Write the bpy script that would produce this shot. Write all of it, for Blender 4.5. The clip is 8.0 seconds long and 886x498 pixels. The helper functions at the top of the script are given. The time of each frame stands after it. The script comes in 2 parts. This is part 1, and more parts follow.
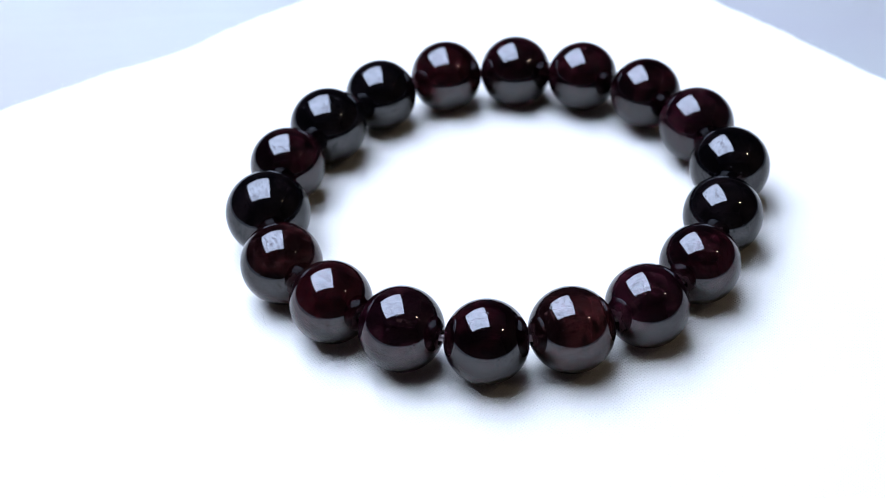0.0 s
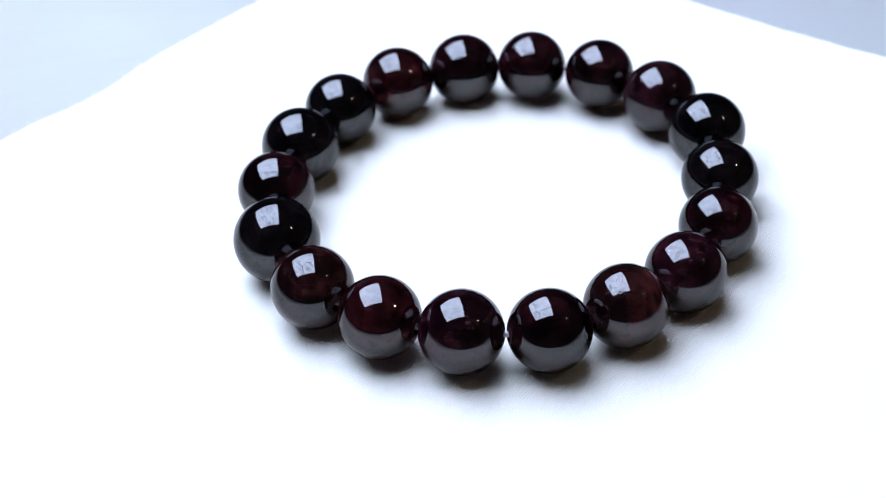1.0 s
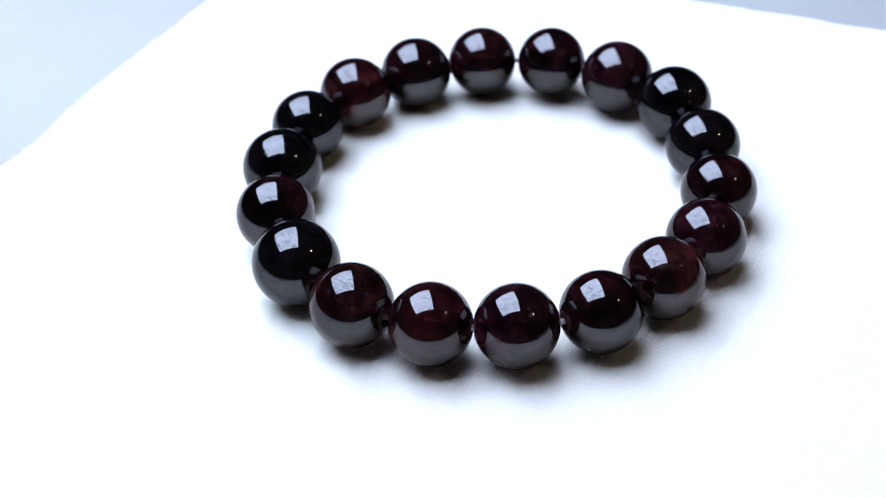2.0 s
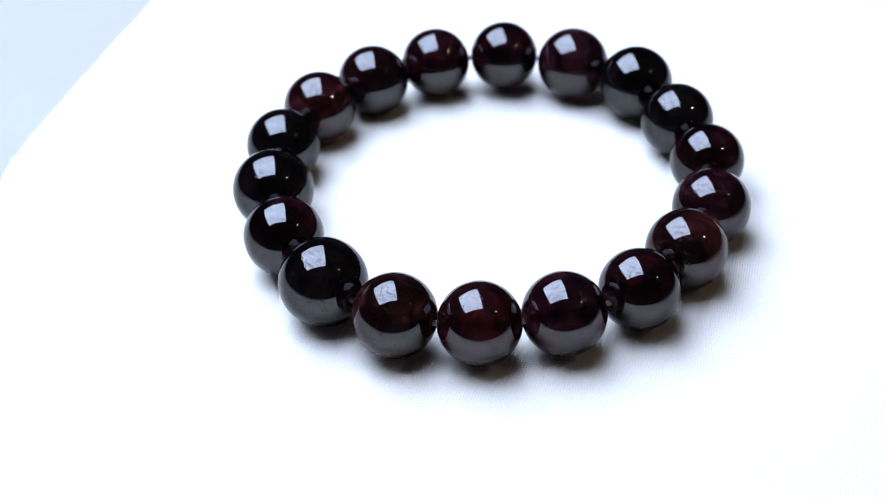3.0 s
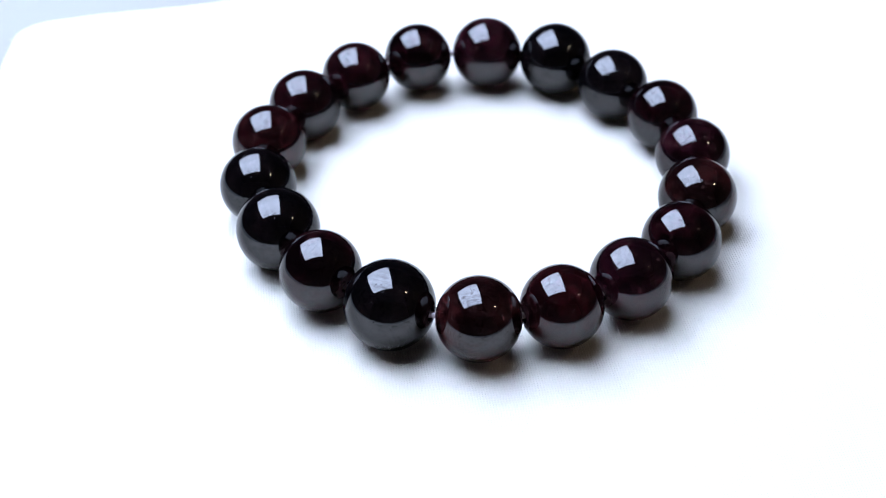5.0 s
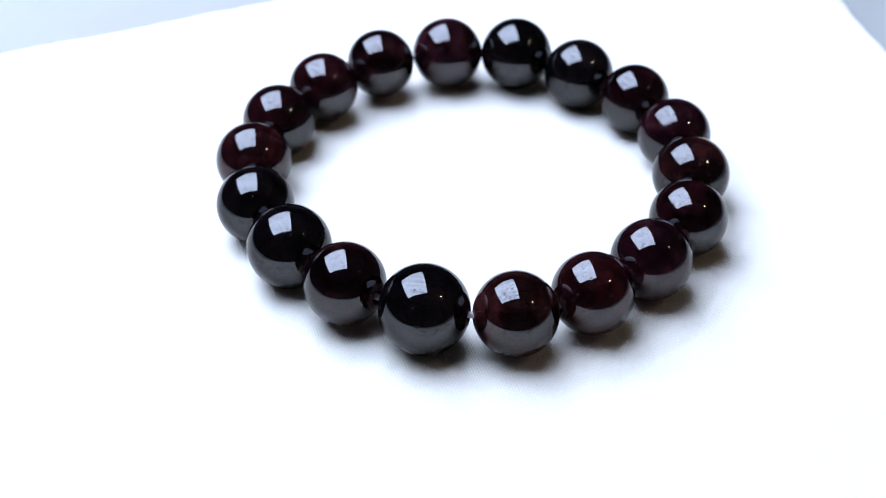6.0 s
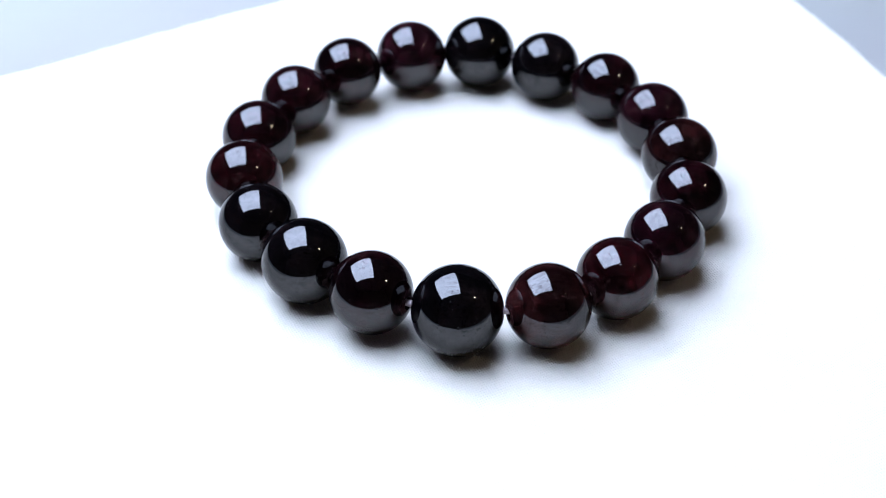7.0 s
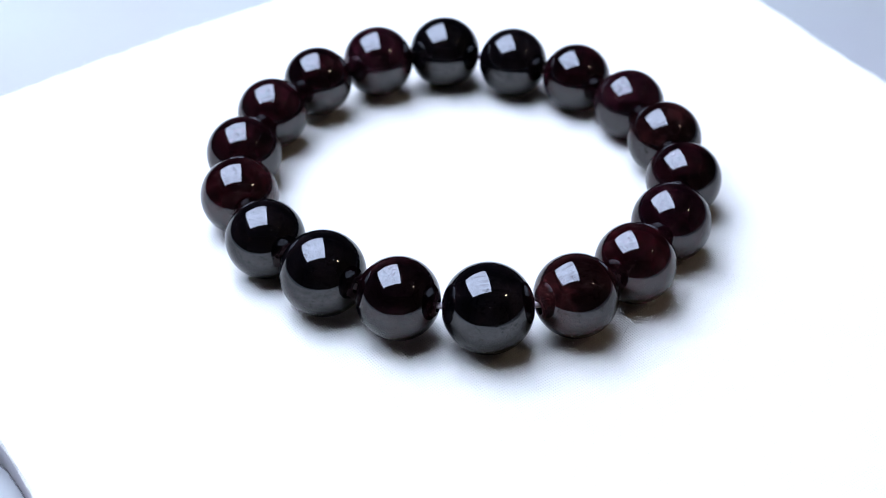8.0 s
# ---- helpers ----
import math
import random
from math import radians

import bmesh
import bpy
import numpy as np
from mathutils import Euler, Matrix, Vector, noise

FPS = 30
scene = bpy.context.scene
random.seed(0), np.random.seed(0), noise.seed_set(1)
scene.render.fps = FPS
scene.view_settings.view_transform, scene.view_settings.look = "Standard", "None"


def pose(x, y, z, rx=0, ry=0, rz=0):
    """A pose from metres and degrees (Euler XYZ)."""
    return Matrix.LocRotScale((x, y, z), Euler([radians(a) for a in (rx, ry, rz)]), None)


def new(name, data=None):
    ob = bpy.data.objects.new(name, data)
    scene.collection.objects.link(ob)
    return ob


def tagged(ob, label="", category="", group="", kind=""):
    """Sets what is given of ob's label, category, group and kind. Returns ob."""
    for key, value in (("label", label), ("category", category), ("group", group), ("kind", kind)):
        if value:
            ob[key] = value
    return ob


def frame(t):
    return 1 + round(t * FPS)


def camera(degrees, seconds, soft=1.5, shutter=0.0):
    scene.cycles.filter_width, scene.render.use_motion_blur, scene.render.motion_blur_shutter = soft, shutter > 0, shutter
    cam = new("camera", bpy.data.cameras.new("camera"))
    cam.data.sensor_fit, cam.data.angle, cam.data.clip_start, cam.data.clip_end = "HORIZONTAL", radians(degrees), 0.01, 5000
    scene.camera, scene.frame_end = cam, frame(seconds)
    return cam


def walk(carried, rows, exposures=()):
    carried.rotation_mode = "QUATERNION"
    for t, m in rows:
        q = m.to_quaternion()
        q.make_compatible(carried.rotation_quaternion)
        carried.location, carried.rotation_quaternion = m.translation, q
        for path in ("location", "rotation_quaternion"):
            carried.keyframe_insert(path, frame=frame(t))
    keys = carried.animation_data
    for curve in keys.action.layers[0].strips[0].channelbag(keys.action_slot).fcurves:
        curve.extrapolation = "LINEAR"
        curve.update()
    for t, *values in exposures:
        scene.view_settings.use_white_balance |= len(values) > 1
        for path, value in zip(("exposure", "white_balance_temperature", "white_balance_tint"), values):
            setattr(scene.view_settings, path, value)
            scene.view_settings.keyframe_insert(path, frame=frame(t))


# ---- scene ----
# World: millimetre-scale still life. z = 0 is the cloth under the bracelet, the turntable's axis is the z axis.
MM = 0.001
cam = camera(34.15, 8.0, 0.65)
cam.data.dof.use_dof = True
cam.data.dof.focus_distance = 0.166
cam.data.dof.aperture_fstop = 33.0
EYE = pose(0.0, -0.15502, 0.10953, 53.647, 2.104, -0.682)
walk(cam, [(0.0, EYE), (8.0, EYE)])

# ---- world and light ----
world = bpy.data.worlds.new("world")
scene.world = world
world.use_nodes = True
wn = world.node_tree
bg = wn.nodes["Background"]
bg.inputs["Color"].default_value = (0.75, 0.82, 1.0, 1)
bg.inputs["Strength"].default_value = 0.05
scene.view_settings.exposure = 0.0

PANEL_POWER = 16.2
PANEL_COLOUR = (0.60, 0.71, 1.0)
BULB_POWER = 120.0


# ---- node helpers ----
class Nodes:
    """A small wrapper that makes node materials readable."""

    def __init__(self, name):
        self.mat = bpy.data.materials.new(name)
        self.mat.use_nodes = True
        self.tree = self.mat.node_tree
        self.bsdf = self.tree.nodes["Principled BSDF"]
        self.out = self.tree.nodes["Material Output"]

    def add(self, kind, **props):
        n = self.tree.nodes.new(kind)
        for k, v in props.items():
            if k == "operation":
                n.operation = v
            elif k == "blend_type":
                n.blend_type = v
            elif k == "data_type":
                n.data_type = v
            elif k == "feature":
                n.feature = v
            elif k == "wave_type":
                n.wave_type = v
            elif k == "bands_direction":
                n.bands_direction = v
        return n

    def link(self, a, b):
        self.tree.links.new(a, b)

    def coords(self, kind="Object", scale=(1, 1, 1), rot=(0, 0, 0), jitter=False):
        tc = self.add("ShaderNodeTexCoord")
        mp = self.add("ShaderNodeMapping")
        mp.inputs["Scale"].default_value = scale
        mp.inputs["Rotation"].default_value = rot
        self.link(tc.outputs[kind], mp.inputs["Vector"])
        if jitter:
            info = self.add("ShaderNodeObjectInfo")
            mul = self.add("ShaderNodeMath", operation="MULTIPLY")
            mul.inputs[1].default_value = 37.0
            self.link(info.outputs["Random"], mul.inputs[0])
            comb = self.add("ShaderNodeCombineXYZ")
            for i in range(3):
                self.link(mul.outputs[0], comb.inputs[i])
            self.link(comb.outputs[0], mp.inputs["Location"])
        return mp.outputs["Vector"]

    def noise(self, vec, scale, detail=3.0, rough=0.55, distortion=0.0):
        n = self.add("ShaderNodeTexNoise")
        n.inputs["Scale"].default_value = scale
        n.inputs["Detail"].default_value = detail
        n.inputs["Roughness"].default_value = rough
        n.inputs["Distortion"].default_value = distortion
        self.link(vec, n.inputs["Vector"])
        return n.outputs["Fac"]

    def wave(self, vec, scale, axis="X", distortion=0.0, dscale=1.0):
        n = self.add("ShaderNodeTexWave", wave_type="BANDS", bands_direction=axis)
        n.inputs["Scale"].default_value = scale
        n.inputs["Distortion"].default_value = distortion
        n.inputs["Detail"].default_value = 1.0
        n.inputs["Detail Scale"].default_value = dscale
        self.link(vec, n.inputs["Vector"])
        return n.outputs["Fac"]

    def voronoi(self, vec, scale, feature="F1", out="Distance", randomness=1.0):
        n = self.add("ShaderNodeTexVoronoi", feature=feature)
        n.inputs["Scale"].default_value = scale
        n.inputs["Randomness"].default_value = randomness
        self.link(vec, n.inputs["Vector"])
        return n.outputs[out]

    def ramp(self, fac, stops):
        n = self.add("ShaderNodeValToRGB")
        while len(n.color_ramp.elements) < len(stops):
            n.color_ramp.elements.new(0.5)
        for e, (p, c) in zip(n.color_ramp.elements, stops):
            e.position = p
            e.color = (c, c, c, 1) if not isinstance(c, tuple) else (*c, 1)
        self.link(fac, n.inputs["Fac"])
        return n.outputs["Color"]

    def math(self, op, a, b=None):
        n = self.add("ShaderNodeMath", operation=op)
        for i, v in enumerate((a, b)):
            if v is None:
                continue
            if isinstance(v, (int, float)):
                n.inputs[i].default_value = v
            else:
                self.link(v, n.inputs[i])
        return n.outputs[0]

    def mix(self, fac, a, b, blend="MIX"):
        n = self.add("ShaderNodeMix", data_type="RGBA", blend_type=blend)
        for sock, v in ((n.inputs[0], fac), (n.inputs[6], a), (n.inputs[7], b)):
            if isinstance(v, (int, float)):
                sock.default_value = v
            elif isinstance(v, tuple):
                sock.default_value = (*v, 1)
            else:
                self.link(v, sock)
        return n.outputs[2]

    def bump(self, height, strength, distance, normal=None):
        n = self.add("ShaderNodeBump")
        n.inputs["Strength"].default_value = strength
        n.inputs["Distance"].default_value = distance
        self.link(height, n.inputs["Height"])
        if normal is not None:
            self.link(normal, n.inputs["Normal"])
        return n.outputs["Normal"]

    def put(self, **sockets):
        for k, v in sockets.items():
            s = self.bsdf.inputs[k.replace("_", " ")]
            if isinstance(v, (int, float)):
                s.default_value = v
            elif isinstance(v, tuple):
                s.default_value = (*v, 1)
            else:
                self.link(v, s)
        return self.mat


# ---- materials ----
def garnet(name, deep, glow, amount, clear, flecks=0.5, scuffs=0.5, needles=0.5):
    """Polished garnet: near-black body, cloudy red inclusions, hairline scratches, pits and a chipped drill rim."""
    n = Nodes(name)
    v = n.coords("Object", jitter=True)
    region = n.ramp(n.noise(v, 150, 2), [(0.42, 0.03), (0.60, 1.0)])
    cloud = n.ramp(n.noise(v, 520, 7, 0.66, 0.4), [(0.42, 0.0), (0.70, 1.0)])
    cloud = n.math("MULTIPLY", cloud, region)
    wisp = n.ramp(n.noise(n.coords("Object", (1, 0.35, 0.6), (0.7, 0.3, 0.9), jitter=True), 1300, 6, 0.7, 0.6), [(0.51, 0.0), (0.66, 1.0)])
    body = n.mix(n.math("MULTIPLY", cloud, amount), deep, glow)
    body = n.mix(n.math("MULTIPLY", n.math("MULTIPLY", wisp, region), 0.6 * amount), body, tuple(c * 1.9 for c in glow))
    # pale crystal flecks
    spot = n.ramp(n.noise(v, 1350, 4, 0.65, 1.0), [(0.555, 0.0), (0.64, 1.0)])
    spot = n.math("MULTIPLY", spot, n.ramp(n.noise(v, 300, 2), [(0.47, 0.0), (0.60, flecks)]))
    body = n.mix(n.math("MULTIPLY", spot, 0.6), body, (0.105, 0.048, 0.042))
    # hairline scratches in patches, and dull scuffed spots
    patch = n.ramp(n.noise(v, 300, 2), [(0.42, 0.0), (0.50, 1.0)])
    lines = []
    for stretch, turn in (((0.05, 1, 1), (0.4, 0.9, 0.2)), ((1, 0.06, 1), (1.3, 0.2, 0.8))):
        f = n.noise(n.coords("Object", stretch, turn, jitter=True), 700, 0.0)
        lines.append(n.ramp(n.math("ABSOLUTE", n.math("SUBTRACT", f, 0.56)), [(0.0, 1.0), (0.015, 0.0)]))
    scratch = n.math("MULTIPLY", n.math("MAXIMUM", lines[0], lines[1]), n.math("MULTIPLY", patch, 0.75 * needles))
    scuff = n.ramp(n.noise(v, 2600, 4, 0.7), [(0.56, 0.0), (0.70, 1.0)])
    scuff = n.math("MULTIPLY", scuff, n.ramp(n.noise(v, 260, 2), [(0.46, 0.0), (0.62, scuffs)]))
    body = n.mix(n.math("MULTIPLY", scuff, 0.30), body, (0.075, 0.050, 0.048))
    pit = n.ramp(n.voronoi(v, 1250), [(0.09, 1.0), (0.22, 0.0)])
    pit = n.math("MULTIPLY", pit, n.ramp(n.noise(v, 480, 2), [(0.49, 0.0), (0.56, 1.0)]))
    chips = n.ramp(n.noise(v, 1700, 4, 0.6, 1.0), [(0.565, 0.0), (0.605, 1.0)])
    chips = n.math("MULTIPLY", chips, n.ramp(n.noise(v, 230, 1), [(0.47, 0.0), (0.56, scuffs)]))
    streak = n.ramp(n.noise(n.coords("Object", (0.12, 1, 1), (0, 0, 0.35), jitter=True), 2200, 3, 0.6), [(0.47, 0.0), (0.66, 0.65)])
    streak = n.math("MULTIPLY", streak, n.ramp(n.noise(v, 180, 1), [(0.45, 0.0), (0.6, 1.0)]))
    flaw = n.math("MAXIMUM", n.math("MAXIMUM", n.math("MAXIMUM", pit, chips), scratch), n.math("MAXIMUM", n.math("MULTIPLY", scuff, 0.8), streak))
    # fine polishing grain
    grain = n.ramp(n.noise(v, 2900, 4, 0.75), [(0.50, 0.0), (0.68, 0.5)])
    flaw = n.math("MAXIMUM", flaw, n.math("MULTIPLY", grain, scuffs))
    # chipped, frosted rim round the drill hole (hole axis is local x)
    g = n.coords("Generated")
    sep = n.add("ShaderNodeSeparateXYZ")
    n.link(g, sep.inputs[0])
    axis = n.math("ABSOLUTE", n.math("SUBTRACT", sep.outputs[0], 0.5))
    rim = n.ramp(n.math("ADD", axis, n.math("MULTIPLY", n.noise(v, 700, 4), 0.08)), [(0.510, 0.0), (0.538, 1.0)])
    body = n.mix(n.math("MULTIPLY", rim, 0.35), body, (0.06, 0.024, 0.026))
    # specks of dust clinging to the polish
    dust = n.ramp(n.voronoi(v, 1500), [(0.06, 1.0), (0.12, 0.0)])
    dust = n.math("MULTIPLY", dust, n.math("MULTIPLY", n.ramp(n.noise(v, 350, 2), [(0.42, 0.0), (0.58, 0.8)]), n.ramp(n.noise(v, 1100, 2), [(0.50, 0.0), (0.60, 1.0)])))
    body = n.mix(dust, body, (0.16, 0.145, 0.14))
    clear = n.math("MULTIPLY", clear, n.math("SUBTRACT", 1.0, n.math("MAXIMUM", dust, rim)))
    rough = n.math("ADD", n.math("MULTIPLY", rim, 0.35), n.math("ADD", n.math("MULTIPLY", n.noise(v, 700, 3), 0.10), n.math("MULTIPLY", scuff, 0.10)))
    spec = n.math("MULTIPLY", 0.5, n.math("SUBTRACT", 1.0, n.math("MULTIPLY", flaw, 0.9)))
    # the polish loses gloss towards a glancing view
    lw = n.add("ShaderNodeLayerWeight")
    lw.inputs["Blend"].default_value = 0.5
    spec = n.math("MULTIPLY", spec, n.ramp(lw.outputs["Facing"], [(0.24, 1.0), (0.44, 0.16)]))
    relief = n.math("SUBTRACT", n.math("MULTIPLY", n.noise(v, 220, 2), 0.05), n.math("MULTIPLY", pit, 0.5))
    nm = n.bump(relief, 0.35, 0.00004)
    return n.put(Base_Color=body, Roughness=rough, IOR=1.61, Specular_IOR_Level=spec,
                 Transmission_Weight=clear, Normal=nm)


def cotton(name, colour):
    """Plain-woven cotton: two crossing sets of threads, slubs and a soft unevenness."""
    n = Nodes(name)
    turn = (0, 0, radians(-35))
    v = n.coords("Object", rot=turn)
    drift = n.add("ShaderNodeVectorMath", operation="MULTIPLY_ADD")
    wander = n.add("ShaderNodeTexNoise")
    wander.inputs["Scale"].default_value = 900
    wander.inputs["Detail"].default_value = 3
    n.link(v, wander.inputs["Vector"])
    n.link(wander.outputs["Color"], drift.inputs[0])
    drift.inputs[1].default_value = (0.00022, 0.00022, 0)
    n.link(v, drift.inputs[2])
    v2 = drift.outputs[0]
    warp = n.wave(v2, 830, "X", 0.0, 1)
    weft = n.wave(v2, 980, "Y", 0.0, 1)
    slub = n.noise(n.coords("Object", (1, 9, 1), turn), 420, 4)
    slub2 = n.noise(n.coords("Object", (9, 1, 1), turn), 420, 4)
    weave = n.math("MAXIMUM", n.math("MULTIPLY", warp, n.math("ADD", 0.35, slub)), n.math("MULTIPLY", weft, n.math("ADD", 0.55, slub2)))
    fuzz = n.noise(v, 7000, 3)
    height = n.math("ADD", n.math("MULTIPLY", weave, 0.8), n.math("ADD", n.math("MULTIPLY", n.math("ADD", slub, slub2), 0.4), n.math("MULTIPLY", fuzz, 0.25)))
    broad = n.noise(v, 45, 4)
    tone = n.mix(n.ramp(weave, [(0.2, 0.0), (0.8, 1.0)]), tuple(c * 0.94 for c in colour), colour)
    tone = n.mix(n.ramp(broad, [(0.3, 0.12), (0.6, 0.0)]), tone, tuple(c * 0.9 for c in colour))
    nm = n.bump(height, 0.8, 0.00010)
    nm = n.bump(broad, 0.25, 0.0012, nm)
    return n.put(Base_Color=tone, Roughness=0.92, Specular_IOR_Level=0.2, Normal=nm, Sheen_Weight=0.15)


def sheet(name, colour, tint, creases=0.4):
    """A pale matt table covering with soft creases and mottled tint."""
    n = Nodes(name)
    v = n.coords("Object")
    broad = n.ramp(n.noise(v, 14, 3, 0.5, 0.6), [(0.35, 0.0), (0.65, 1.0)])
    crease = n.noise(n.coords("Object", (1, 4, 1), (0, 0, 0.7)), 16, 3)
    tone = n.mix(broad, colour, tint)
    tone = n.mix(n.ramp(n.noise(v, 900, 4), [(0.3, 0.1), (0.7, 0.0)]), tone, tuple(c * 0.85 for c in colour))
    nm = n.bump(crease, creases, 0.004)
    nm = n.bump(n.noise(v, 1600, 3), 0.2, 0.0001, nm)
    return n.put(Base_Color=tone, Roughness=0.75, Normal=nm)


def plain(name, colour, rough, metal=0.0, scale=60.0, vary=0.2, bump=0.1):
    n = Nodes(name)
    v = n.coords("Object")
    f = n.noise(v, scale, 4)
    g = n.noise(v, scale * 11, 3)
    tone = n.mix(n.ramp(f, [(0.3, 0.0), (0.7, 1.0)]), tuple(c * (1 - vary) for c in colour), colour)
    nm = n.bump(g, bump, 0.2 / scale / 11)
    r = n.math("ADD", n.math("MULTIPLY", g, 0.2), max(0.0, rough - 0.1))
    return n.put(Base_Color=tone, Roughness=r, Metallic=metal, Normal=nm)


def glowing(name, colour, power, uneven=0.0):
    n = Nodes(name)
    n.put(Base_Color=(0.8, 0.8, 0.8), Roughness=0.6)
    n.bsdf.inputs["Emission Color"].default_value = (*colour, 1)
    n.bsdf.inputs["Emission Strength"].default_value = power
    if uneven:
        f = n.noise(n.coords("Object"), 7, 3)
        n.put(Emission_Strength=n.math("MULTIPLY", power, n.math("ADD", 1 - uneven / 2, n.math("MULTIPLY", n.math("SUBTRACT", f, 0.5), 2 * uneven))))
    return n.mat


BLACK = garnet("garnet_black", (0.0006, 0.0006, 0.0010), (0.008, 0.005, 0.006), 0.6, 0.35, 0.15, 0.8, 0.5)
DARK = garnet("garnet_dark_wine", (0.0014, 0.0004, 0.0009), (0.030, 0.004, 0.007), 0.85, 0.5, 0.4, 0.8, 0.7)
RED = garnet("garnet_red", (0.0042, 0.0005, 0.0011), (0.056, 0.006, 0.009), 0.9, 0.55, 0.7, 0.9, 0.9)
BROWN = garnet("garnet_brown_red", (0.0036, 0.0008, 0.0011), (0.072, 0.014, 0.014), 0.9, 0.4, 1.0, 0.95, 1.0)
PLUM = garnet("garnet_plum", (0.0034, 0.0006, 0.0016), (0.046, 0.007, 0.014), 0.85, 0.5, 1.0, 0.9, 0.9)
CLOTH = cotton("white_cotton", (0.725, 0.686, 0.602))
# thread ends at the board's foot, with the contact shade put into their grey
SHADED_HEM = plain("shaded_hem_thread", (0.24, 0.22, 0.225), 0.9, 0, 900, 0.5)
TABLE = sheet("table_sheet", (0.277, 0.274, 0.268), (0.243, 0.235, 0.234))
# side of the wrapped board: shade put into a duller colour than CLOTH
SHADED_SIDE = plain("shaded_side_cloth", (0.60, 0.565, 0.57), 0.85, 0, 300, 0.15)
PLATTER = sheet("plate_coating", (0.319, 0.328, 0.304), (0.300, 0.288, 0.287), 0.12)
LINT = plain("lint", (0.45, 0.40, 0.32), 0.8, 0, 900, 0.1)
ELASTIC = plain("elastic_cord", (0.55, 0.47, 0.48), 0.35, 0, 900, 0.1)
DARK_PLASTIC = plain("dark_plastic", (0.03, 0.03, 0.032), 0.45, 0, 80)
WALL_PAINT = plain("wall_paint", (0.42, 0.36, 0.34), 0.9, 0, 6)
FLOOR_WOOD = plain("floor_wood", (0.06, 0.04, 0.028), 0.6, 0, 9, 0.4)
CEILING_PAINT = plain("ceiling_paint", (0.50, 0.43, 0.40), 0.95, 0, 6)
WOOD = plain("table_wood", (0.14, 0.085, 0.05), 0.5, 0, 25, 0.4)
DIFFUSER = glowing("panel_diffuser", PANEL_COLOUR, PANEL_POWER, 0.35)
BULB = glowing("bulb_glass", (1.0, 0.83, 0.62), BULB_POWER)
STEEL = plain("brushed_steel", (0.5, 0.5, 0.5), 0.35, 1.0, 120)


# ---- mesh helpers ----
def part(name, bm, material, parent=None, label="", smooth=True):
    """One mesh object out of a bmesh, under a thing or a part."""
    me = bpy.data.meshes.new(name)
    bm.to_mesh(me)
    bm.free()
    me.materials.append(material)
    for p in me.polygons:
        p.use_smooth = smooth
    ob = new(name, me)
    if parent:
        ob.parent = parent
    if label:
        tagged(ob, label)
    return ob


def block(x0, x1, y0, y1, z0, z1, bevel=0.0, seg=2):
    bm = bmesh.new()
    m = Matrix.Translation(((x0 + x1) / 2, (y0 + y1) / 2, (z0 + z1) / 2)) @ Matrix.Diagonal((x1 - x0, y1 - y0, z1 - z0, 1))
    bmesh.ops.create_cube(bm, size=1, matrix=m)
    if bevel:
        bmesh.ops.bevel(bm, geom=bm.edges[:], offset=bevel, segments=seg, affect="EDGES", profile=0.5)
    return bm


def lathe(profile, n=48, axis="Z"):
    """A body of revolution from (radius, height) pairs; radius 0 closes an end."""
    bm = bmesh.new()
    rings = []
    for r, h in profile:
        if r <= 0:
            rings.append([bm.verts.new((0, 0, h))])
        else:
            rings.append([bm.verts.new((r * math.cos(a), r * math.sin(a), h))
                          for a in (2 * math.pi * i / n for i in range(n))])
    for a, b in zip(rings, rings[1:]):
        for i in range(n):
            j = (i + 1) % n
            if len(a) == 1 and len(b) > 1:
                bm.faces.new((a[0], b[j], b[i]))
            elif len(b) == 1 and len(a) > 1:
                bm.faces.new((a[i], a[j], b[0]))
            elif len(a) > 1 and len(b) > 1:
                bm.faces.new((a[i], a[j], b[j], b[i]))
    bmesh.ops.recalc_face_normals(bm, faces=bm.faces[:])
    if axis == "X":
        bmesh.ops.rotate(bm, verts=bm.verts[:], cent=(0, 0, 0), matrix=Matrix.Rotation(math.pi / 2, 3, "Y"))
    return bm


def tube(points, radius, n=10, closed=False):
    """A round rod along a line of points."""
    bm = bmesh.new()
    pts = [Vector(p) for p in points]
    rings = []
    for i, p in enumerate(pts):
        if closed:
            d = pts[(i + 1) % len(pts)] - pts[i - 1]
        else:
            d = pts[min(i + 1, len(pts) - 1)] - pts[max(i - 1, 0)]
        q = d.to_track_quat("Z", "Y")
        rings.append([bm.verts.new(p + q @ Vector((radius * math.cos(a), radius * math.sin(a), 0)))
                      for a in (2 * math.pi * k / n for k in range(n))])
    pairs = list(zip(rings, rings[1:])) + ([(rings[-1], rings[0])] if closed else [])
    for a, b in pairs:
        best = min(range(n), key=lambda s: (a[0].co - b[s].co).length) if closed and b is rings[0] else 0
        for k in range(n):
            bm.faces.new((a[k], a[(k + 1) % n], b[(k + 1 + best) % n], b[(k + best) % n]))
    if not closed:
        bm.faces.new(list(reversed(rings[0])))
        bm.faces.new(rings[-1])
    bmesh.ops.recalc_face_normals(bm, faces=bm.faces[:])
    return bm


# ---- the room ----
TABLE_Z = -0.015
FLOOR_Z = -0.78
CEIL_Z = 1.62
ROOM = (-1.8, 1.8, -1.7, 1.9)


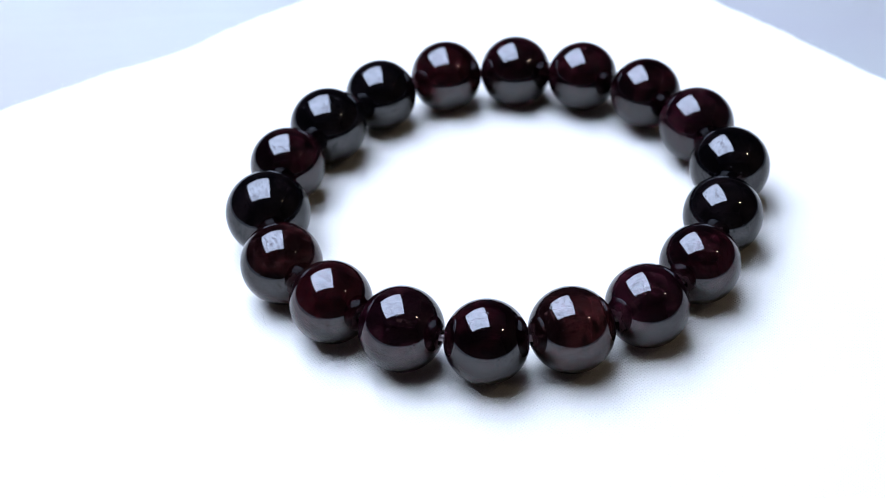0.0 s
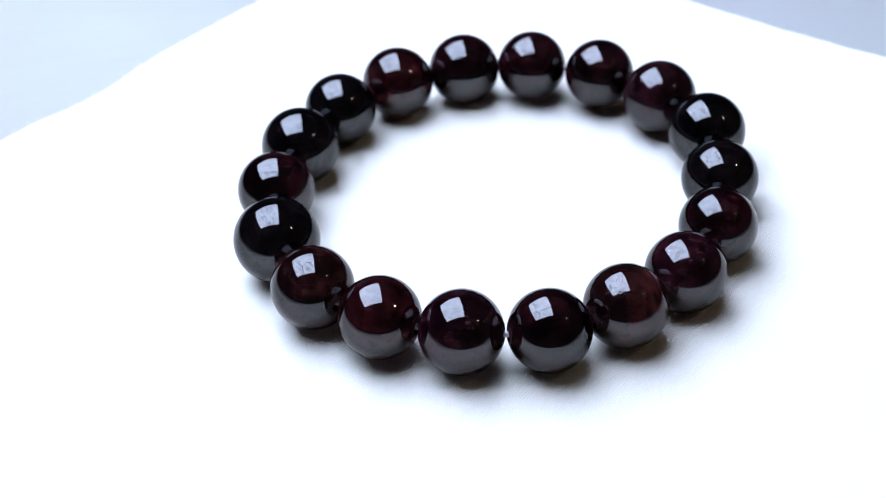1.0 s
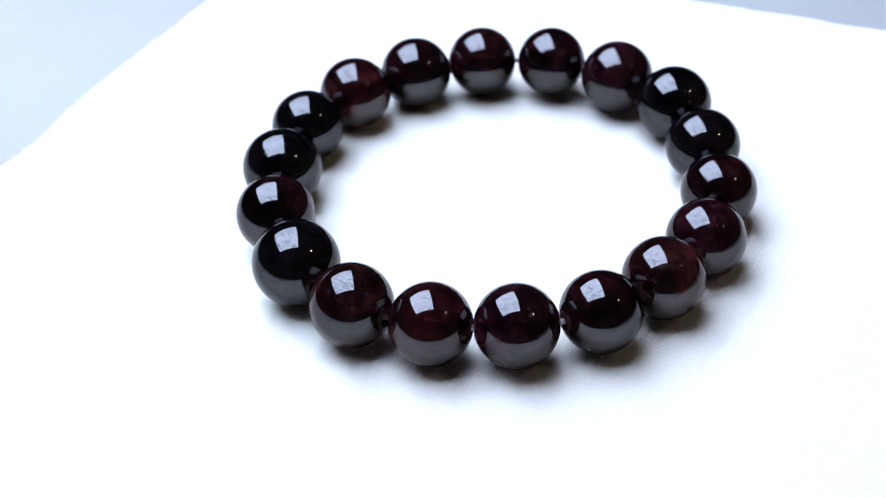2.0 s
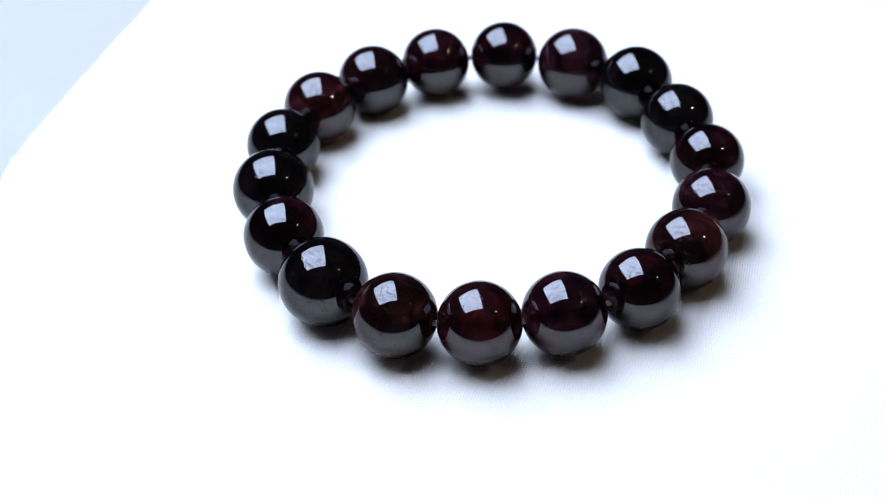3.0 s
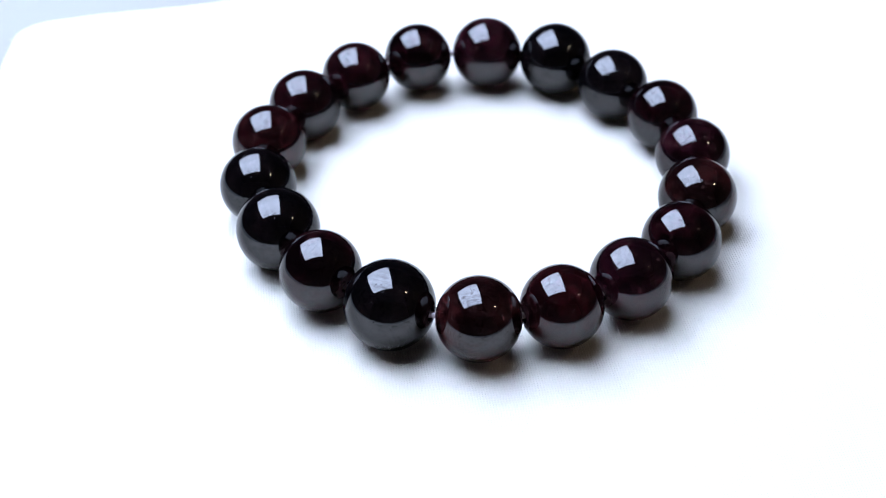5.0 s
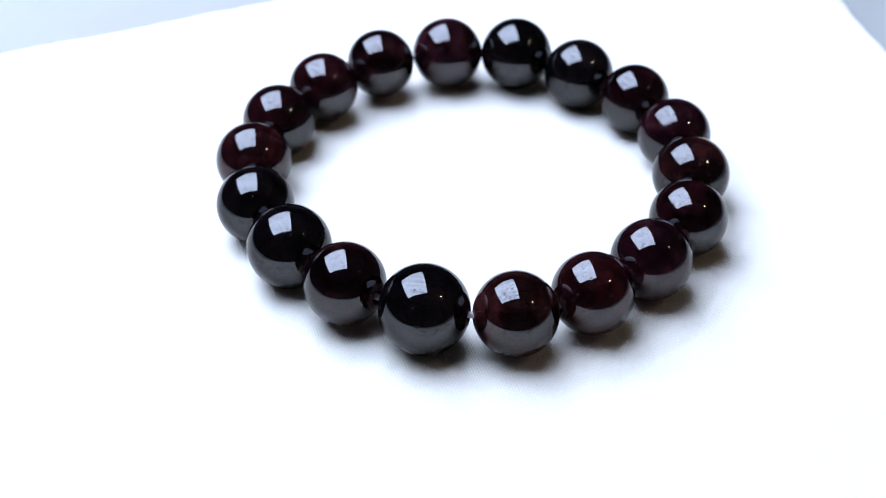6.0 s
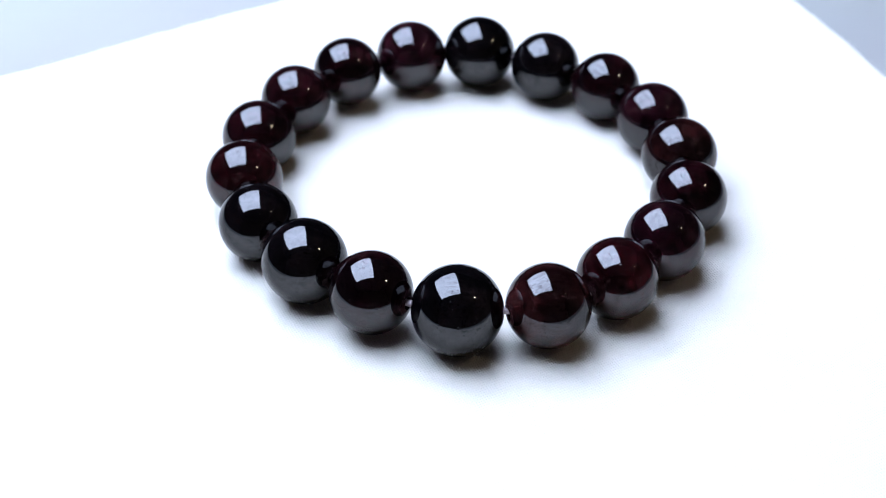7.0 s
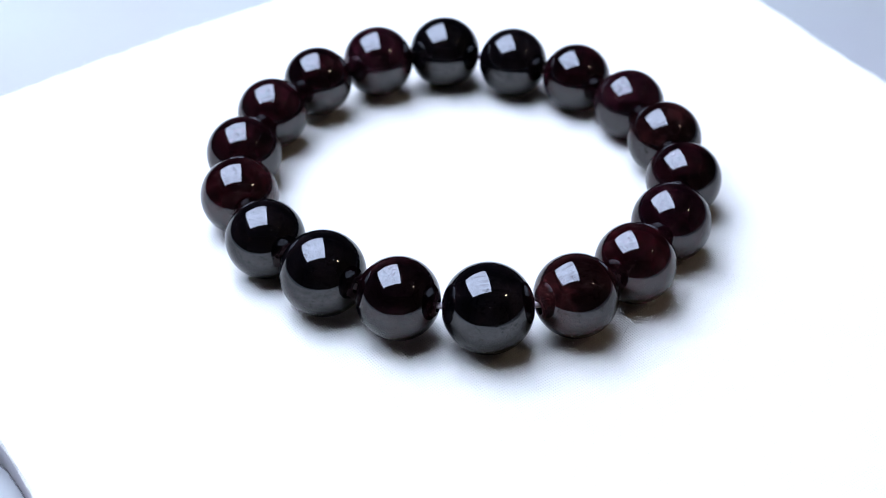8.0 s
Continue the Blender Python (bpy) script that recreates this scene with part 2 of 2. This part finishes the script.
def build_room():
    x0, x1, y0, y1 = ROOM
    w = 0.1
    tagged(part("floor", block(x0 - w, x1 + w, y0 - w, y1 + w, FLOOR_Z - 0.1, FLOOR_Z), FLOOR_WOOD, smooth=False),
           "dark brown wooden floor of the dim room", "floor", kind="structure")
    tagged(part("ceiling", block(x0 - w, x1 + w, y0 - w, y1 + w, CEIL_Z, CEIL_Z + 0.1), CEILING_PAINT, smooth=False),
           "warm off-white painted ceiling of the dim room", "ceiling", kind="structure")
    for name, b in (("wall_west", (x0 - w, x0, y0 - w, y1 + w)), ("wall_east", (x1, x1 + w, y0 - w, y1 + w)),
                    ("wall_south", (x0, x1, y0 - w, y0)), ("wall_north", (x0, x1, y1, y1 + w))):
        tagged(part(name, block(*b, FLOOR_Z, CEIL_Z), WALL_PAINT, smooth=False),
               "warm grey painted plain room wall", "wall", kind="structure")


def build_table():
    table = tagged(new("table"), "table topped with a pale lavender-grey matt covering", "table")
    table.location = (0, 0, FLOOR_Z)
    top = TABLE_Z - FLOOR_Z
    x0, x1, y0, y1 = -0.55, 0.60, -0.20, 0.62
    part("tabletop", block(x0, x1, y0, y1, top - 0.024, top, 0.004, 3), TABLE, table, "pale lavender-grey matt top")
    for x in (x0 + 0.05, x1 - 0.05):
        for y in (y0 + 0.05, y1 - 0.05):
            part("leg", block(x - 0.022, x + 0.022, y - 0.022, y + 0.022, 0, top - 0.025, 0.004), WOOD, table, "dark wooden leg")


# ---- turntable and cloth-covered board ----
BOARD_THICK = 0.0053
CLOTH_THICK = 0.0011
SIDES = ((123.3, 65.7), (39.0, 67.7), (-60.8, 74.2), (217.0, 72.0))
# the board sits slightly askew on the turning axis
SKEW = Vector((0, 0, 1)).rotation_difference(Vector((-0.0185, -0.0374, 1))).to_matrix().to_4x4()


def outline(phi):
    """Distance in metres from the axis to the board's edge in the direction phi: a square with softly rounded corners."""
    total = 0.0
    for ang, dist in SIDES:
        c = math.cos(phi - radians(ang))
        if c > 0:
            total += (c / dist) ** 22
    r = total ** (-1 / 22)
    wob = 0.7 * noise.noise((math.cos(phi) * 4, math.sin(phi) * 4, 3.1)) + 0.35 * noise.noise((math.cos(phi) * 13, math.sin(phi) * 13, 8.7))
    wob += 0.22 * noise.noise((math.cos(phi) * 38, math.sin(phi) * 38, 1.7)) + 0.10 * noise.noise((math.cos(phi) * 110, math.sin(phi) * 110, 5.2))
    turn = math.degrees(phi) % 360
    wob -= 1.6 * math.exp(-((turn - 134) / 9) ** 2)
    return (r + wob) * MM


def cloth_height(x, y):
    """Gentle unevenness of the padded cloth: flat under the beads, rising a little towards the border."""
    r = math.hypot(x, y)
    s = min(1.0, max(0.0, (r - 0.043) / 0.02))
    lift = 0.0003 * s * s * (3 - 2 * s)
    waves = 0.00035 * s * noise.noise((x * 55, y * 55, 0.3))
    # a small pinched wrinkle near one border
    u, w = x + 0.0492, y - 0.0382
    along, across = 0.17 * u - 0.98 * w, 0.98 * u + 0.17 * w
    pinch = 0.0007 * math.exp(-(along / 0.0020) ** 2 - (across / 0.0008) ** 2)
    return lift + waves - pinch


def build_board():
    bm = bmesh.new()
    n = 960
    # (share of the outline, inset in m, drop in m)
    fr = [0.12, 0.25, 0.38, 0.5, 0.6, 0.68, 0.74, 0.79] + [0.82 + 0.012 * k for k in range(14)]
    rings = []
    for f in fr:
        ring = []
        for i in range(n):
            a = 2 * math.pi * i / n
            r = (outline(a) - 0.0012) * f
            x, y = r * math.cos(a), r * math.sin(a)
            ring.append(bm.verts.new((x, y, cloth_height(x, y))))
        rings.append(ring)
    soft, fall = 0.0019, 0.0009
    for k in range(7):
        q = k / 6 * math.pi / 2
        ring = []
        for i in range(n):
            a = 2 * math.pi * i / n
            r = outline(a) - soft + soft * math.sin(q)
            x, y = r * math.cos(a), r * math.sin(a)
            ring.append(bm.verts.new((x, y, cloth_height(x, y) - fall * (1 - math.cos(q)))))
        rings.append(ring)
    rings.append([bm.verts.new(((outline(a) - 0.0001) * math.cos(a), (outline(a) - 0.0001) * math.sin(a), -CLOTH_THICK))
                  for a in (2 * math.pi * i / n for i in range(n))])
    mid = bm.verts.new((0, 0, 0))
    for i in range(n):
        bm.faces.new((mid, rings[0][i], rings[0][(i + 1) % n]))
    for a, b in zip(rings, rings[1:]):
        for i in range(n):
            j = (i + 1) % n
            bm.faces.new((a[i], b[i], b[j], a[j]))
    base = bm.verts.new((0, 0, -CLOTH_THICK))
    for i in range(n):
        bm.faces.new((base, rings[-1][(i + 1) % n], rings[-1][i]))
    board = tagged(new("display_board"), "square display board wrapped in white woven cotton cloth", "board")
    cover = part("cloth_cover", bm, CLOTH, board, "white plain-woven cotton cover with soft edges")
    cover.matrix_basis = SKEW
    # cloth-wrapped side under the top cloth, coloured greyer to stand in for shade
    flank = bmesh.new()
    edge = [[flank.verts.new(((outline(a) - inset) * math.cos(a), (outline(a) - inset) * math.sin(a), z))
             for a in (2 * math.pi * i / n for i in range(n))]
            for inset, z in ((0.0004, -CLOTH_THICK - 0.00005), (0.0002, -CLOTH_THICK - 0.0003), (0.0002, -BOARD_THICK + 0.0002), (0.0005, -BOARD_THICK))]
    for a, b in zip(edge, edge[1:]):
        for i in range(n):
            flank.faces.new((a[i], b[i], b[(i + 1) % n], a[(i + 1) % n]))
    flank.faces.new(list(reversed(edge[-1])))
    flank.faces.new(edge[0])
    part("board_core", flank, SHADED_SIDE, board, "cloth-wrapped side, greyed in colour for shade").matrix_basis = SKEW
    # raw lower edge: short thread ends all round, their dark grey doubling as contact shade
    hem = bmesh.new()
    teeth = 1700
    for i in range(teeth):
        a = 2 * math.pi * i / teeth
        b = a + 2 * math.pi / teeth * 0.62
        ra, rb = outline(a), outline(b)
        out = 0.00010 * random.random() - 0.0001
        lo, hi = -BOARD_THICK - 0.0001, -BOARD_THICK + 0.00004
        vs = [hem.verts.new((r * math.cos(q), r * math.sin(q), z)) for z in (lo, hi)
              for q, r in ((a, ra - 0.0008), (b, rb - 0.0008), (b, rb + out), (a, ra + out))]
        for f in ((0, 3, 2, 1), (4, 5, 6, 7), (0, 1, 5, 4), (1, 2, 6, 5), (2, 3, 7, 6), (3, 0, 4, 7)):
            hem.faces.new([vs[j] for j in f])
    # loose fibres along the fold of the cloth
    fuzz = bmesh.new()
    for i in range(1500):
        a = 2 * math.pi * random.random()
        r = outline(a) - 0.0012 * random.random() ** 2
        x, y = r * math.cos(a), r * math.sin(a)
        root = Vector((x, y, cloth_height(x, y) - 0.00045 * random.random() - 0.0002))
        lean = a + random.uniform(-1.1, 1.1)
        tip = root + Vector((math.cos(lean), math.sin(lean), random.uniform(-0.1, 0.7))) * random.uniform(0.0002, 0.0007)
        side = Vector((-math.sin(lean), math.cos(lean), 0)) * 0.000018
        up = Vector((0, 0, 0.000024))
        base = [fuzz.verts.new(root + d) for d in (side, -side, up)]
        end = fuzz.verts.new(tip)
        for p, q in ((0, 1), (1, 2), (2, 0)):
            fuzz.faces.new((base[p], base[q], end))
    part("fringe", fuzz, CLOTH, board, "fine fuzzy cotton fibres").matrix_basis = SKEW
    # one hair of lint standing up from the cloth beside a bead
    hair = tube([(-0.02395, -0.0188, -0.0015), (-0.02415, -0.0192, 0.0002), (-0.02400, -0.0196, 0.0010), (-0.02428, -0.0197, 0.0016)], 0.000014, 6)
    part("loose_thread", hair, LINT, board, "single pale hair of lint")
    part("hem", hem, SHADED_HEM, board, "raw thread edge, darkened in colour for contact shade", False).matrix_basis = SKEW
    return board


def build_turntable():
    t = tagged(new("turntable"), "low round turntable with a pale lavender-grey plate", "turntable")
    t.location = (0, 0, TABLE_Z)
    top = -BOARD_THICK - TABLE_Z
    part("base", lathe([(0, 0), (0.050, 0), (0.052, 0.0008), (0.052, 0.003), (0.050, 0.0035), (0, 0.0035)]), DARK_PLASTIC, t)
    r = 0.142
    shape = lathe([(0, top - 0.0022), (r - 0.0005, top - 0.0022), (r, top - 0.0016), (r, top - 0.0006), (r - 0.0006, top), (0.05, top), (0, top)], 160)
    lift = Matrix.Translation((0, 0, -TABLE_Z))
    bmesh.ops.transform(shape, matrix=lift @ SKEW @ lift.inverted(), verts=shape.verts[:])
    platter = part("platter", shape, PLATTER, t, "pale lavender-grey round plate")
    part("spindle", lathe([(0, 0.0035), (0.008, 0.0035), (0.008, top - 0.0023), (0, top - 0.0023)], 24), STEEL, t)
    return t, platter


# ---- bracelet ----
# x, y, radius and height of the centre of each bead in millimetres, in order round the bracelet
BEADS = (
    (2.56, -29.45, 4.90, 3.89), (12.34, -28.10, 5.00, 4.07), (21.42, -24.24, 4.93, 4.09), (28.58, -17.30, 4.84, 4.64), (32.77, -8.26, 4.92, 5.22),
    (35.29, 1.80, 5.13, 5.87), (32.45, 11.60, 5.04, 6.24), (26.63, 20.03, 4.82, 6.53), (18.34, 25.78, 4.85, 6.34), (8.91, 28.74, 5.01, 5.84),
    (-1.18, 28.18, 5.01, 5.79), (-10.54, 23.92, 4.95, 5.55), (-17.69, 16.30, 5.23, 5.40), (-22.63, 7.15, 4.98, 5.14), (-24.42, -3.32, 5.39, 4.74),
    (-21.92, -13.67, 5.03, 4.27), (-15.50, -21.29, 4.95, 3.98), (-7.13, -26.64, 4.99, 3.90))
FULLER = 1.008
STONES = (DARK, BROWN, PLUM, DARK, BLACK, BLACK, PLUM, DARK, DARK, DARK, RED, BLACK, BLACK, DARK, BLACK, BROWN, RED, PLUM)
LOOKS = {BLACK: "nearly black garnet bead", DARK: "very dark wine garnet bead", BROWN: "brownish red garnet bead with cloudy inclusions",
         PLUM: "plum red garnet bead with pale flecks", RED: "deep red translucent garnet bead"}


def bead_mesh(r, hole=0.00055):
    """A polished ball bored through along x, with a slightly chamfered hole."""
    a0 = math.asin(hole * 1.5 / r)
    prof = [(hole, -r * math.cos(a0) + 0.0004)]
    steps = 112
    for i in range(steps + 1):
        a = a0 + (math.pi - 2 * a0) * i / steps
        prof.append((r * math.sin(a), -r * math.cos(a)))
    prof.append((hole, r * math.cos(a0) - 0.0004))
    prof.append(prof[0])
    return lathe(prof, 176, "X")


def build_bracelet():
    bracelet = tagged(new("bracelet"), "bracelet of round dark red garnet beads on clear elastic cord", "bracelet")
    n = len(BEADS)
    for k, (x, y, r, z) in enumerate(BEADS):
        r, z = r * FULLER, z + r * (FULLER - 1)
        ax, ay = BEADS[k - 1][:2]
        bx, by = BEADS[(k + 1) % n][:2]
        bead = part("bead", bead_mesh(r * MM), STONES[k], bracelet, LOOKS[STONES[k]])
        turn = math.atan2(by - ay, bx - ax)
        bead.matrix_basis = Matrix.Translation((x * MM, y * MM, z * MM)) @ Matrix.Rotation(turn, 4, "Z") @ Matrix.Rotation(k * 2.1, 4, "X")
    pts = []
    for k in range(n):
        p0, p1, p2, p3 = (Vector((b[0], b[1], b[3])) * MM for b in (BEADS[(k + d) % n] for d in (-1, 0, 1, 2)))
        for i in range(8):
            t = i / 8
            pts.append(0.5 * (2 * p1 + (p2 - p0) * t + (2 * p0 - 5 * p1 + 4 * p2 - p3) * t * t + (3 * p1 - p0 - 3 * p2 + p3) * t ** 3))
    part("elastic_cord", tube(pts, 0.00042, 10, True), ELASTIC, bracelet, "clear whitish elastic cord")
    return bracelet


# ---- lamps of the room, seen mirrored in the beads ----
PANEL_POSE = pose(-0.172, 0.139, 0.400, -7.4, 0, 8.9)
PANEL_SIZE = (0.392, 0.570)


def build_light_panel():
    lamp = tagged(new("light_panel"), "flat white daylight lamp panel on a slim stand above the table", "lamp")
    foot = Vector((-0.22, 0.53, TABLE_Z))
    lamp.location = foot
    local = Matrix.Translation(-foot) @ PANEL_POSE
    w, d = PANEL_SIZE[0] / 2, PANEL_SIZE[1] / 2
    part("diffuser", block(-w, w, -d, d, 0, 0.003), DIFFUSER, lamp, "glowing white diffuser", False).matrix_basis = local
    part("housing", block(-w - 0.008, w + 0.008, -d - 0.008, d + 0.008, 0.0035, 0.028, 0.004), DARK_PLASTIC, lamp, "thin dark housing").matrix_basis = local
    grip = local @ Vector((0, d - 0.03, 0.030))
    edge = local @ Vector((0, d + 0.05, 0.034))
    part("arm", tube([grip, edge, (0, 0, edge.z - 0.03), (0, 0, 0.008)], 0.006), STEEL, lamp)
    part("foot", lathe([(0, 0), (0.07, 0), (0.072, 0.004), (0.068, 0.01), (0, 0.012)]), DARK_PLASTIC, lamp)


def build_pendant():
    lamp = tagged(new("pendant_lamp"), "small bare pendant bulb hanging from the ceiling", "lamp")
    p = Vector((0.80, -0.235, 0.87))
    lamp.location = (p.x, p.y, CEIL_Z)
    drop = p.z - CEIL_Z
    part("bulb", lathe([(0, drop - 0.024), (0.010, drop - 0.021), (0.016, drop - 0.014), (0.018, drop), (0.016, drop + 0.014), (0.011, drop + 0.03), (0, drop + 0.034)], 24), BULB, lamp)
    part("socket", lathe([(0, drop + 0.034), (0.014, drop + 0.034), (0.015, drop + 0.07), (0.005, drop + 0.085), (0, drop + 0.085)], 24), DARK_PLASTIC, lamp)
    part("cord", tube([(0, 0, drop + 0.08), (0, 0, drop / 2), (0, 0, -0.002)], 0.003), DARK_PLASTIC, lamp)


build_room()
build_table()
turntable, platter = build_turntable()
board = build_board()
bracelet = build_bracelet()
build_light_panel()
build_pendant()


def motions():
    """The turntable slows down gently: it carries the board and the bracelet round the z axis."""
    def angle(t):
        return 15.0526 * t - 0.59068 * t * t + 0.0127736 * t ** 3
    times = [i * 0.5 for i in range(17)]
    rows = [(t, pose(0, 0, 0, 0, 0, angle(t))) for t in times]
    walk(board, rows)
    walk(bracelet, rows)
    walk(platter, rows)


motions()
